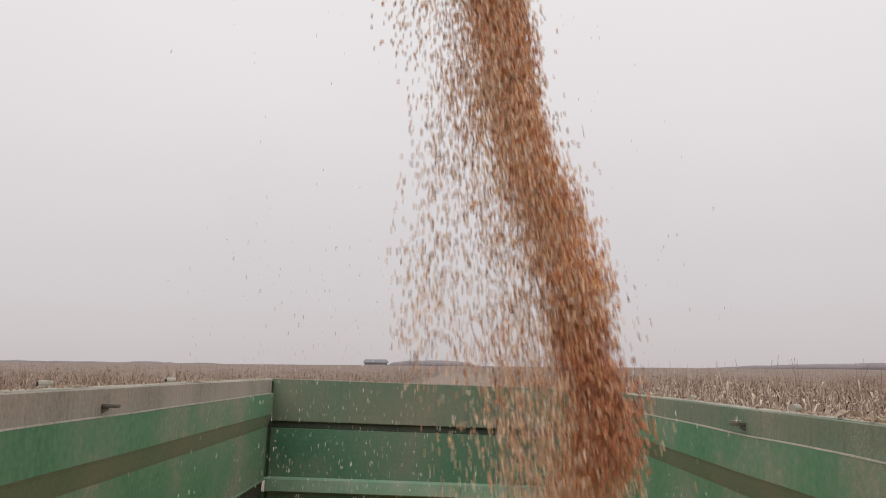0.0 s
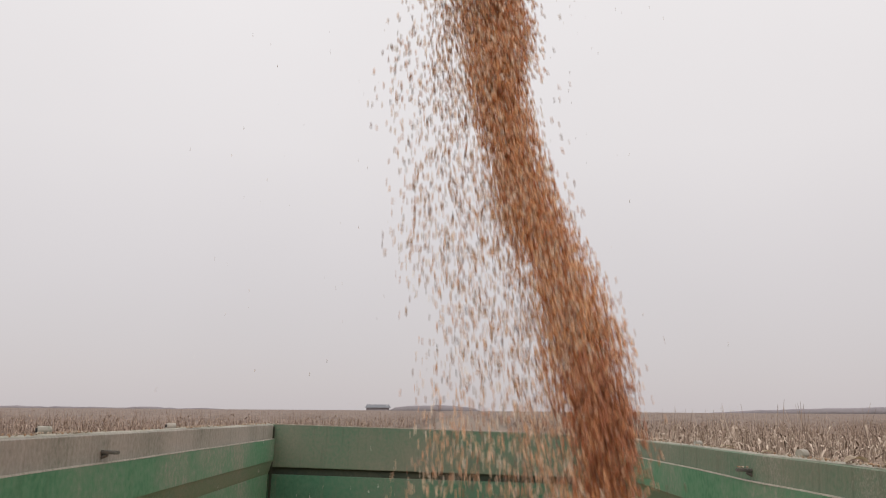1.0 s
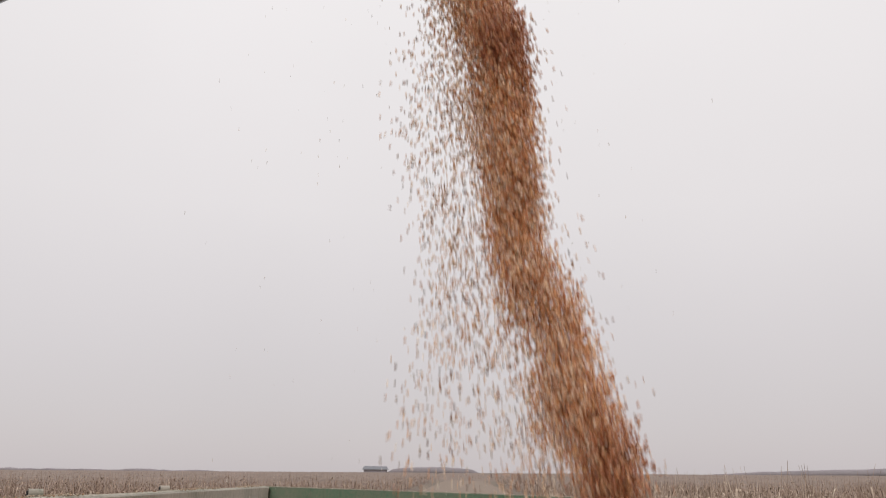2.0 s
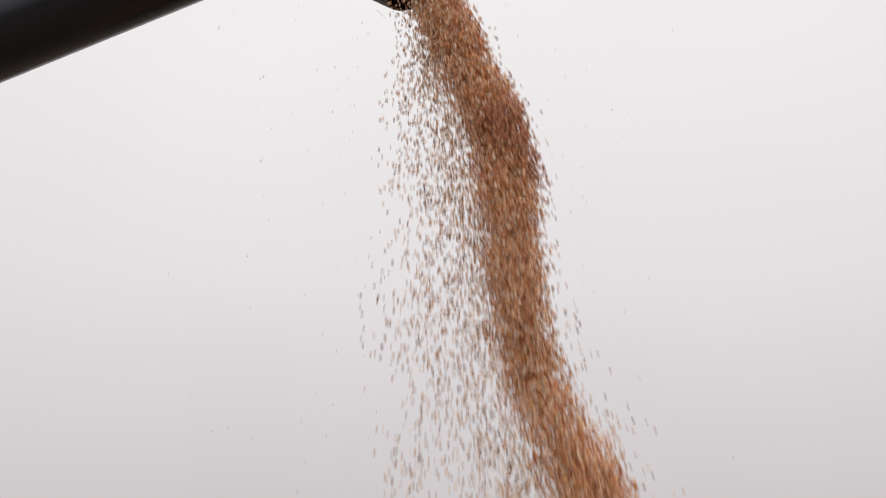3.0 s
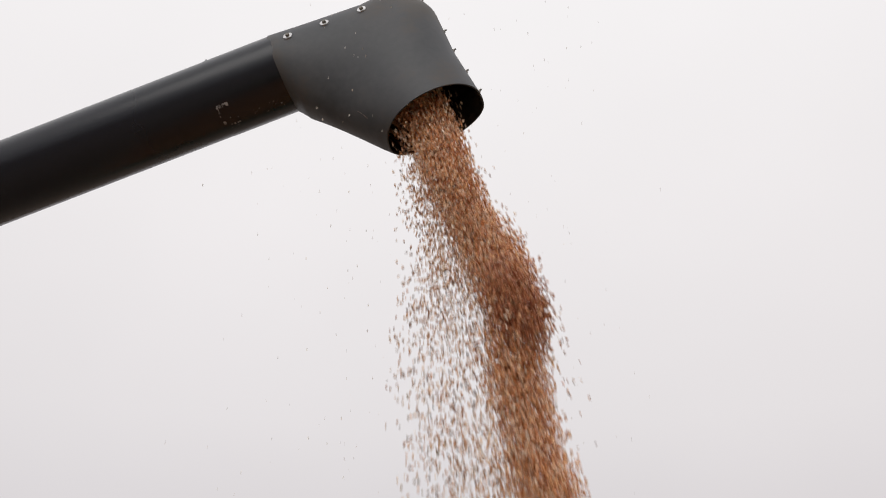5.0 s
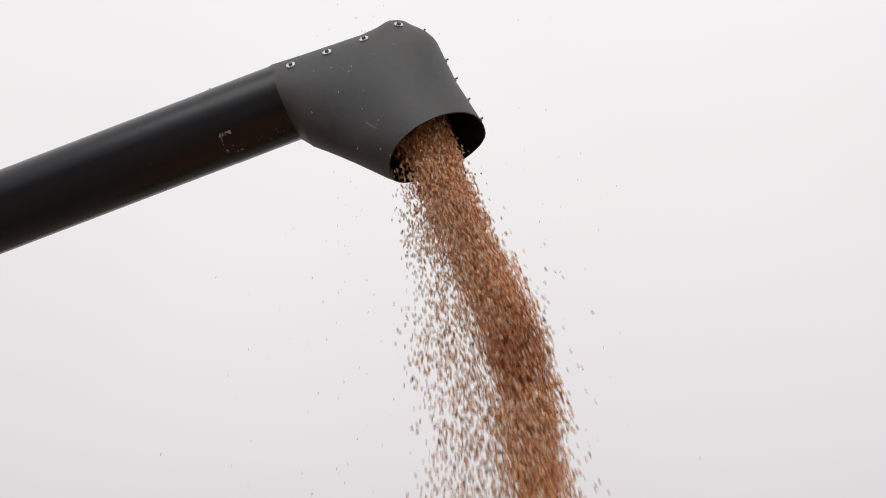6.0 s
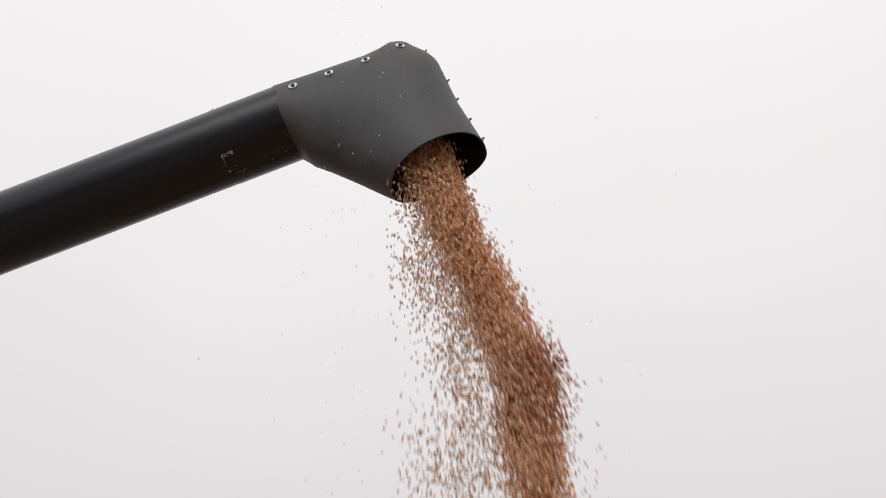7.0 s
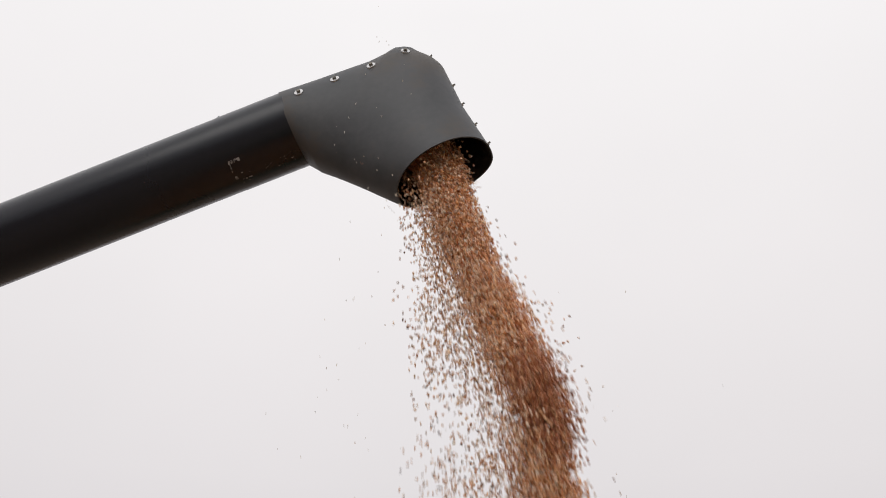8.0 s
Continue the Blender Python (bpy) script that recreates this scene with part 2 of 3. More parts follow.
def prism(profile, y0, y1, steps=1, wobble=0.0):
    """A closed (x, z) outline drawn along y."""
    bm = bmesh.new()
    rings = []
    for k in range(steps + 1):
        y = y0 + (y1 - y0) * k / steps
        rings.append([bm.verts.new((x + wobble * noise.noise((y * 1.7, x * 9, z * 3)), y, z + wobble * noise.noise((y * 1.3, z * 7, 5.0)))) for x, z in profile])
    n = len(profile)
    for k in range(steps):
        for i in range(n):
            bm.faces.new((rings[k][i], rings[k][(i + 1) % n], rings[k + 1][(i + 1) % n], rings[k + 1][i]))
    bm.faces.new(rings[0])
    bm.faces.new(rings[-1][::-1])
    return bm


# ---- ground and distance ----
def build_ground():
    n = 60
    ax = [math.copysign(abs(i / n) ** 2.6 * 2600, i) for i in range(-n, n + 1)]
    vs, fs = [], []
    for y in ax:
        for x in ax:
            d = math.hypot(x, y)
            h = 0.03 * noise.noise((x * 0.3, y * 0.3, 0)) if d > 7 else 0.0
            vs.append((x, y, h))
    w = 2 * n + 1
    for j in range(2 * n):
        for i in range(2 * n):
            fs.append((j * w + i, j * w + i + 1, (j + 1) * w + i + 1, (j + 1) * w + i))
    tagged(new("ground", mesh_of("ground", vs, fs, SOIL, True)), "bare brown field soil with scattered straw", "ground", kind="structure")
    vs, fs = [], []
    for k in range(41):
        y = -15 + 270 * (k / 40) ** 1.6
        for i in range(9):
            x = -5.6 + 11.0 * i / 8
            vs.append((x + 0.3 * noise.noise((y * 0.1, i, 2)), y, 0.06 + 0.03 * noise.noise((x, y * 0.4, 1))))
    for k in range(40):
        for i in range(8):
            a = k * 9 + i
            fs.append((a, a + 1, a + 10, a + 9))
    tagged(new("harvested_strip", mesh_of("harvested_strip", vs, fs, STRAW, True)), "pale harvested strip of maize stubble between standing rows", "field", kind="structure")


def ridge(name, x0, x1, y, base, height, mat, rough, label, category, seed):
    """A far low rise or wood: an uneven top line on a thick body."""
    n = 90
    vs, fs = [], []
    for i in range(n + 1):
        u = i / n
        x = x0 + (x1 - x0) * u
        h = base + height(u) + rough * noise.noise((x * 0.02, seed, 0)) + rough * 0.6 * noise.noise((x * 0.09, seed, 3))
        h = max(h * min(1, u * 10, (1 - u) * 10), 0.02)
        vs += [(x, y, -1), (x, y, h * 0.8), (x, y + 12, h), (x, y + 60, -1)]
    for i in range(n):
        for k in range(4):
            a = i * 4 + k
            fs.append((a, a + 4, a + 5, a + 1))
    return tagged(new(name, mesh_of(name, vs, fs, mat, True)), label, category, kind="structure")


# ---- maize ----
RNG = np.random.default_rng(7)


def plant_template(rng, leaves, stalk_sides, segs, height):
    """One dry maize plant: bent stalk, drooping leaves, a tassel."""
    vs, fs = [], []
    lean = rng.normal(0, 0.10, 2)
    curve = rng.normal(0, 0.06, 2)

    def spine(t):
        return np.array([lean[0] * t * height + curve[0] * t * t * height, lean[1] * t * height + curve[1] * t * t * height, t * height])
    for k in range(segs + 1):
        t = k / segs
        c, r = spine(t), 0.014 * (1 - 0.75 * t)
        for i in range(stalk_sides):
            a = 2 * math.pi * i / stalk_sides
            vs.append((c[0] + r * math.cos(a), c[1] + r * math.sin(a), c[2]))
    for k in range(segs):
        for i in range(stalk_sides):
            a, b = k * stalk_sides + i, k * stalk_sides + (i + 1) % stalk_sides
            fs.append((a, b, b + stalk_sides, a + stalk_sides))
    for q in range(leaves):
        t = 0.25 + 0.6 * (q + rng.random() * 0.7) / leaves
        root = spine(t)
        yaw = math.pi * q + rng.normal(0, 0.6)
        length, up, droop = rng.uniform(0.35, 0.75), rng.uniform(0.1, 0.9), rng.uniform(0.7, 1.9)
        side = np.array([-math.sin(yaw), math.cos(yaw), 0.0])
        out = np.array([math.cos(yaw), math.sin(yaw), 0.0])
        n, base = 5, len(vs)
        for k in range(n + 1):
            u = k / n
            p = root + out * length * (u - 0.25 * u * u) * 0.8 + np.array([0, 0, 1.0]) * length * (up * u - droop * u * u)
            w = 0.032 * (0.5 + u) * (1.15 - u) * 1.6
            tw = side * math.cos(u * 2.2 * rng.random()) + np.array([0, 0, 0.5 * rng.normal()]) * u
            vs += [tuple(p - tw * w), tuple(p + tw * w)]
        for k in range(n):
            a = base + 2 * k
            fs.append((a, a + 1, a + 3, a + 2))
    return np.array(vs), fs


def merged(templates, placements):
    """Many plants in one list of vertices and faces: (template, x, y, z, turn, size)."""
    vs, fs, base = [], [], 0
    for k, x, y, z, turn, size in placements:
        v, f = templates[k]
        c, s = math.cos(turn), math.sin(turn)
        w = v * size
        vs.append(np.stack([w[:, 0] * c - w[:, 1] * s + x, w[:, 0] * s + w[:, 1] * c + y, w[:, 2] + z], 1))
        fs += [tuple(i + base for i in q) for q in f]
        base += len(v)
    return np.concatenate(vs), fs


def in_field(x, y):
    if y > 258:
        return True
    if y < 45:
        return x > 5.4 or x < -15
    return x > 5.4 + 0.01 * y or x < -5.8 - 0.01 * y


def build_maize():
    near = [plant_template(RNG, 7, 5, 5, RNG.uniform(1.7, 2.25)) for _ in range(9)]
    tall = [plant_template(RNG, 3, 4, 5, RNG.uniform(2.4, 2.75)) for _ in range(4)]
    far = [plant_template(RNG, 4, 3, 2, RNG.uniform(1.6, 2.2)) for _ in range(8)]
    spots = []
    for row in range(13):
        x = 6.2 + row * 0.75
        y = 3.0
        while y < 48:
            y += RNG.uniform(0.16, 0.34)
            k = int(RNG.integers(9)) if RNG.random() > 0.09 else 9 + int(RNG.integers(4))
            spots.append((k, x + RNG.normal(0, 0.07), y, 0, RNG.uniform(0, 6.28), RNG.uniform(0.72, 1.05)))
    vs, fs = merged(near + tall, spots)
    tagged(new("maize_rows", mesh_of("maize_rows", vs, fs, CORN)), "dense rows of dry standing maize with curled pale leaves", "maize", kind="stuff")
    spots = []
    while len(spots) < 7500:
        r = 15 * (260 / 15) ** RNG.random()
        a = RNG.uniform(-0.66, 0.66)
        x, y = r * math.sin(a), r * math.cos(a)
        if in_field(x, y) and not (5 < x < 15.6 and y < 46):
            spots.append((int(RNG.integers(8)), x, y, 0, RNG.uniform(0, 6.28), RNG.uniform(0.8, 1.12)))
    vs, fs = merged(far, spots)
    tagged(new("maize_field", mesh_of("maize_field", vs, fs, FIELD_CORN)), "broad field of dry brown standing maize", "maize", kind="stuff")
    thin = [plant_template(RNG, 2, 3, 1, RNG.uniform(1.7, 2.3)) for _ in range(8)]
    spots = []
    while len(spots) < 7500:
        r = 55 * (420 / 55) ** RNG.random()
        a = RNG.uniform(-0.64, 0.64)
        x, y = r * math.sin(a), r * math.cos(a)
        if in_field(x, y):
            spots.append((int(RNG.integers(8)), x, y, 0, RNG.uniform(0, 6.28), RNG.uniform(0.85, 1.12)))
    vs, fs = merged(thin, spots)
    tagged(new("far_maize", mesh_of("far_maize", vs, fs, FIELD_CORN)), "far dry maize plants standing close together", "maize", kind="stuff")
    # the closed top of the farther crop
    for name, side in (("maize_canopy", 1), ("maize_canopy", -1)):
        vs, fs = [], []
        nu, nv = 60, 90
        for j in range(nv + 1):
            y = 80 * (900 / 80) ** (j / nv)
            for i in range(nu + 1):
                x = side * (6.6 + 0.012 * y + (i / nu) ** 1.8 * (60 + y * 0.95))
                h = min(1, j / 6, i / 8) * 1.6 + 0.28 * noise.noise((x * 1.3, y * 0.6, 4)) + 0.2 * noise.noise((x * 0.2, y * 0.2, 9))
                vs.append((x, y, h if i else 0.0))
        for j in range(nv):
            for i in range(nu):
                a = j * (nu + 1) + i
                fs.append((a, a + 1, a + nu + 2, a + nu + 1))
        tagged(new(name, mesh_of(name, vs, fs, CANOPY)), "far dense tops of brown maize", "maize", kind="stuff")


def build_lane_end():
    """The crop that closes the harvested strip far off."""
    vs, fs, nu, nv = [], [], 30, 40
    for j in range(nv + 1):
        y = 248 * (900 / 248) ** (j / nv)
        for i in range(nu + 1):
            x = (i / nu * 2 - 1) * (9.0 + 0.013 * y)
            vs.append((x, y, min(1, j / 9) * 1.55 + 0.3 * noise.noise((x * 0.9, y * 0.3, 4))))
    for j in range(nv):
        for i in range(nu):
            a = j * (nu + 1) + i
            fs.append((a, a + 1, a + nu + 2, a + nu + 1))
    tagged(new("maize_canopy", mesh_of("maize_canopy", vs, fs, CANOPY, True)), "far dense tops of brown maize", "maize", kind="stuff")


def build_corn_plant():
    """A single plant of the front row, with its stalk, leaves and cob."""
    plant = tagged(new("maize_plant"), "dry maize plant with bent stalk and curled pale leaves", "maize plant", "front row of maize")
    h = 1.95
    bm = bmesh.new()
    for k in range(6):
        z0, z1 = h * k / 6, h * (k + 1) / 6
        tube((0.05 * (k / 6) ** 2, 0, z0), (0.05 * ((k + 1) / 6) ** 2, 0, z1), 0.014 - 0.0017 * k, 0.0125 - 0.0017 * k, 6, True, bm)
    part("stalk", bm, CORN, plant)
    rng = np.random.default_rng(3)
    for q in range(7):
        yaw, root = math.pi * q + rng.normal(0, 0.5), 0.45 + 0.2 * q
        length, up, droop = rng.uniform(0.45, 0.8), rng.uniform(0.2, 0.8), rng.uniform(0.8, 1.7)
        bm, prev = bmesh.new(), None
        for k in range(8):
            u = k / 7
            p = Vector((math.cos(yaw), math.sin(yaw), 0)) * length * u * 0.8 + Vector((0, 0, root + length * (up * u - droop * u * u)))
            s = Vector((-math.sin(yaw), math.cos(yaw), 0.6 * math.sin(3 * u + q))) * 0.07 * (0.5 + u) * (1.12 - u)
            c = Vector((0, 0, -0.012 * (1 - u)))
            row = [bm.verts.new(p - s), bm.verts.new(p + c), bm.verts.new(p + s)]
            if prev:
                bm.faces.new((prev[0], prev[1], row[1], row[0]))
                bm.faces.new((prev[1], prev[2], row[2], row[1]))
            prev = row
        part("leaf", bm, CORN, plant)
    part("cob", tube((0.03, 0.0, 1.0), (0.09, 0.02, 0.83), 0.03, 0.012, 8), CORN, plant, "hanging dry cob in its husk")
    rows = [(5.75 + RNG.normal(0, 0.08), 5.2 + 0.31 * i + RNG.normal(0, 0.08)) for i in range(70)]
    plant.matrix_basis = pose(rows[0][0], rows[0][1], 0, 0, 0, 40)
    for x, y in rows[1:]:
        copy_thing(plant, pose(x, y, 0, RNG.normal(0, 7), RNG.normal(0, 7), RNG.uniform(0, 360)))


# ---- the trailer: local origin at the middle of its front board's inner top edge ----
HALF, BACK, DEEP = 1.15, -6.5, -1.35
TRAILER = pose(-0.171, 5.895, 2.313, -0.36, 1.54, 1.8)


def build_trailer():
    tr = tagged(new("trailer"), "green farm trailer with tall dusty steel sides, half filled", "trailer")
    tr.matrix_basis = TRAILER
    for s in (-1, 1):
        def sx(outline):
            return [(s * (HALF + d), z) for d, z in outline]
        part("top_rail", prism(sx([(0, -0.004), (0.006, 0), (0.062, 0), (0.07, -0.006), (0.07, -0.094), (0, -0.094)]), BACK, -0.0, 30, 0.0015), RAIL if s < 0 else RAIL_GREEN, tr, "dust-grey hollow top rail")
        part("rail_dust", prism(sx([(0.008, 0.001), (0.03, 0.006), (0.058, 0.001)]), BACK, -0.01, 140, 0.003), LEDGE, tr, "pale dust and chaff lying on the rail")
        part("upper_board", prism(sx([(-0.014, -0.096), (0.05, -0.096), (0.05, -0.246), (-0.014, -0.237)]), BACK, -0.0, 30, 0.0015), GREEN, tr, "green steel side board over a pressed fold")
        part("fold_strip", prism(sx([(-0.0145, -0.2375), (0.05, -0.2465), (0.05, -0.326), (0.016, -0.326), (0.010, -0.310), (-0.008, -0.252)]), BACK, -0.0, 30, 0.0015), FOLD, tr, "dusty slanting fold in the side board, shade in its colour")
        part("middle_board", prism(sx([(0.0155, -0.3265), (0.05, -0.3265), (0.05, -0.67), (0.016, -0.67)]), BACK, -0.0, 30, 0.0015), GREEN, tr)
        part("ledge_dust", prism(sx([(-0.0155, -0.0975), (-0.012, -0.0925), (0.0, -0.0935), (0.0, -0.0975)]), BACK, -0.012, 160, 0.0022 if s < 0 else 0.0045), LEDGE, tr, "pale line of dust on the board's edge")
        part("lower_board", prism(sx([(0.03, -0.672), (0.06, -0.672), (0.06, DEEP), (0.03, DEEP)]), BACK, -0.0, 1), RECESS, tr, "recessed lower side board, coloured dark for shade")
        part("lower_rail", prism(sx([(0.008, -0.669), (0.07, -0.669), (0.07, -0.70), (0.008, -0.680)]), BACK, -0.001, 12, 0.001), LIGHT_GREEN, tr)
        for y in (-1.6, -3.25, -4.9):
            part("side_post", box(s * (HALF + 0.072), s * (HALF + 0.13), y - 0.04, y + 0.04, DEEP - 0.1, -0.01, 0.006), GREEN, tr)
    # front board, seen from inside
    w = HALF + 0.07
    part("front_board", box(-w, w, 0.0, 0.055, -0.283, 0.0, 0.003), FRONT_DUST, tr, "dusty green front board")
    part("front_edge", box(-w, w, 0.004, 0.05, 0.0015, 0.006, 0.001), LEDGE, tr, "pale dusty top edge")
    # set-back strip; the darkness of the gap is its own colour
    part("front_gap_strip", box(-w, w, 0.03, 0.055, -0.333, -0.2835), RECESS, tr, "dark strip with the gap's shade in its colour")
    part("front_board", box(-w, w, -0.006, 0.05, -0.662, -0.332, 0.004), GREEN_SHADED, tr)
    bm = bmesh.new()
    vs = [bm.verts.new((x, y, z)) for x in (-HALF, HALF) for y, z in ((-0.01, -0.655), (-0.055, -0.668), (-0.06, -0.745), (-0.01, -0.76), (0.05, -0.76), (0.05, -0.664))]
    for i in range(6):
        bm.faces.new((vs[i], vs[(i + 1) % 6], vs[6 + (i + 1) % 6], vs[6 + i]))
    bm.faces.new(vs[:6])
    bm.faces.new(vs[6:])
    part("front_cross_rail", bm, LIGHT_GREEN, tr, "green cross rail, coloured lighter for the light on its slope")
    part("front_lower_board", box(-w, w, 0.0, 0.05, DEEP, -0.762), GREEN_SHADED, tr)
    part("rear_board", box(-w, w, BACK - 0.06, BACK - 0.002, DEEP, -0.004, 0.004), GREEN, tr)
    part("floor_plate", box(-w, w, BACK - 0.06, 0.06, DEEP - 0.06, DEEP - 0.002), STEEL, tr)
    part("corner_post", box(-HALF - 0.005, -HALF + 0.012, -0.014, -0.007, DEEP, -0.012, 0.004), RECESS, tr, "dark corner joint")
    part("corner_post", box(HALF - 0.012, HALF + 0.005, -0.014, -0.007, DEEP, -0.012, 0.004), RECESS, tr, "dark corner joint")
    part("corner_latch", box(HALF - 0.075, HALF - 0.014, -0.024, -0.004, -0.20, -0.012, 0.004), RECESS, tr, "dark corner latch plate")
    # pegs on the rails and bushings on their outer edges
    for s, y in ((-1, -2.985), (1, -2.70)):
        x = s * HALF
        bm = box(min(x + s * 0.004, x - s * 0.058), max(x + s * 0.004, x - s * 0.058), y - 0.012, y + 0.012, -0.066, -0.054, 0.003)
        tube((x + s * 0.004, y, -0.078), (x - s * 0.02, y, -0.068), 0.008, 0.006, 10, True, bm)
        part("latch_peg", bm, STEEL, tr, "small rusty latch peg")
    for s, y, r in ((-1, -3.31, 0.013), (-1, -2.09, 0.012), (1, -3.02, 0.014), (1, -1.87, 0.012)):
        x = s * (HALF + 0.055)
        bush = part("hinge_bushing", tube((x - 0.016, y - 0.012, r + 0.002), (x + 0.016, y + 0.012, r + 0.002), r, r, 16), RAIL, tr, "short dusty round bushing")
        # dark disc on the solid end paints a shaded hole
        part("bore_disc", tube((x + 0.0163, y + 0.0122, r + 0.002), (x + 0.019, y + 0.0143, r + 0.002), r * 0.6, r * 0.6, 12) if s > 0 else tube((x - 0.0163, y - 0.0122, r + 0.002), (x - 0.019, y - 0.0143, r + 0.002), r * 0.6, r * 0.6, 12), INSIDE, bush)
    # running gear under the body
    part("chassis_beam", box(-0.45, -0.33, BACK, 0.0, DEEP - 0.24, DEEP - 0.062, 0.006), STEEL, tr)
    part("chassis_beam", box(0.33, 0.45, BACK, 0.0, DEEP - 0.24, DEEP - 0.062, 0.006), STEEL, tr)
    for y in (-1.3, -5.2):
        part("axle", tube((-0.95, y, -1.885), (0.95, y, -1.885), 0.05), STEEL, tr)
        part("axle_stand", box(-0.45, 0.45, y - 0.1, y + 0.1, -1.885, DEEP - 0.242), STEEL, tr)
        for x in (-0.95, 0.95):
            bm = bmesh.new()
            prof = [(0.25, -0.12), (0.36, -0.14), (0.415, -0.10), (0.42, 0.0), (0.415, 0.10), (0.36, 0.14), (0.25, 0.12)]
            n = 32
            rings = [[bm.verts.new((x + d, y + r * math.cos(2 * math.pi * i / n), -1.885 + r * math.sin(2 * math.pi * i / n))) for r, d in prof] for i in range(n)]
            for i in range(n):
                for k in range(7):
                    bm.faces.new((rings[i][k], rings[i][(k + 1) % 7], rings[(i + 1) % n][(k + 1) % 7], rings[(i + 1) % n][k]))
            wheel = part("tyre", bm, RUBBER, tr, smooth=True)
            part("rim", tube((x - 0.06, y, -1.885), (x + 0.06, y, -1.885), 0.26, 0.24), STEEL, wheel)
    return tr


def kernel_cloud(points, rng, size=(0.0081, 0.0054, 0.0112)):
    """Wedge-shaped kernels, each turned at random, at the given points."""
    base = np.array([(0.0, 0.0, -0.6), (0.5, 0.5, 0.18), (-0.5, 0.5, 0.18), (-0.5, -0.5, 0.18), (0.5, -0.5, 0.18), (0.0, 0.0, 0.48)]) * np.array(size)
    tri = np.array([(0, 2, 1), (0, 3, 2), (0, 4, 3), (0, 1, 4), (5, 1, 2), (5, 2, 3), (5, 3, 4), (5, 4, 1)])
    n = len(points)
    q = rng.normal(size=(n, 4))
    q[:, :3] *= 0.75
    q /= np.linalg.norm(q, axis=1)[:, None]
    x, y, z, w = q.T
    rot = np.stack([np.stack([1 - 2 * (y * y + z * z), 2 * (x * y - z * w), 2 * (x * z + y * w)], 1),
                    np.stack([2 * (x * y + z * w), 1 - 2 * (x * x + z * z), 2 * (y * z - x * w)], 1),
                    np.stack([2 * (x * z - y * w), 2 * (y * z + x * w), 1 - 2 * (x * x + y * y)], 1)], 1)
    scale = rng.uniform(0.85, 1.2, (n, 1, 1))
    vs = np.einsum("nij,kj->nki", rot, base) * scale + np.asarray(points)[:, None, :]
    fs = (tri[None] + 6 * np.arange(n)[:, None, None]).reshape(-1, 3)
    return vs.reshape(-1, 3), fs


def build_heap():
    """The grain already in the trailer."""
    vs, fs, nx, ny = [], [], 48, 120
    peak = TRAILER.inverted() @ Vector((0.44, 2.12, 1.3))
    for j in range(ny + 1):
        for i in range(nx + 1):
            x, y = -1.15 + 2.30 * i / nx, BACK + 0.02 - (BACK + 0.04) * j / ny
            d = math.hypot(x - peak.x, y - peak.y)
            vs.append((x, y, -1.27 + 0.42 * math.exp(-(d / 0.9) ** 2) + 0.02 * noise.noise((x * 5, y * 5, 2))))
    for j in range(ny):
        for i in range(nx):
            a = j * (nx + 1) + i
            fs.append((a, a + 1, a + nx + 2, a + nx + 1))
    heap = tagged(new("grain_heap"), "heap of orange-brown maize grain in the trailer", "grain", kind="stuff")
    heap.matrix_basis = TRAILER
    surface = new("heap_surface", mesh_of("heap_surface", vs, fs, HEAP, True))
    surface.parent = heap
    rng = np.random.default_rng(21)
    pts = []
    for _ in range(5000):
        a, d = rng.uniform(0, 6.28), abs(rng.normal(0, 0.6))
        x, y = peak.x + d * math.cos(a), peak.y + d * math.sin(a)
        if -1.1 < x < 1.1 and BACK + 0.1 < y < -0.1:
            pts.append((x, y, -1.264 + 0.42 * math.exp(-(d / 0.9) ** 2) + 0.02 * noise.noise((x * 5, y * 5, 2))))
    kv, kf = kernel_cloud(pts, rng)
    loose = new("loose_kernels", mesh_of("loose_kernels", kv, kf, GRAIN))
    loose.parent = heap


def build_spill():
    """Kernels and husk bits left lying on the top rails and the latch."""
    rng = np.random.default_rng(31)
    for s in (-1, 1):
        pts = []
        for _ in range(34):
            c = rng.uniform(-5.6, -0.1)
            for _ in range(int(rng.integers(4, 22))):
                q = TRAILER @ Vector((s * (HALF + rng.uniform(0.004, 0.062)), c + rng.normal(0, 0.07), 0.008))
                pts.append((q.x, q.y, q.z))
        if s > 0:
            for _ in range(6):
                q = TRAILER @ Vector((HALF - rng.uniform(0.004, 0.05), -2.70 + rng.normal(0, 0.007), -0.049))
                pts.append((q.x, q.y, q.z))
        v, f = kernel_cloud(pts, rng, (0.0065, 0.0045, 0.009))
        tagged(new("spilled_bits", mesh_of("spilled_bits", v, f, SPILL)), "pale kernels and husk bits lying on the trailer rail", "grain", kind="stuff")


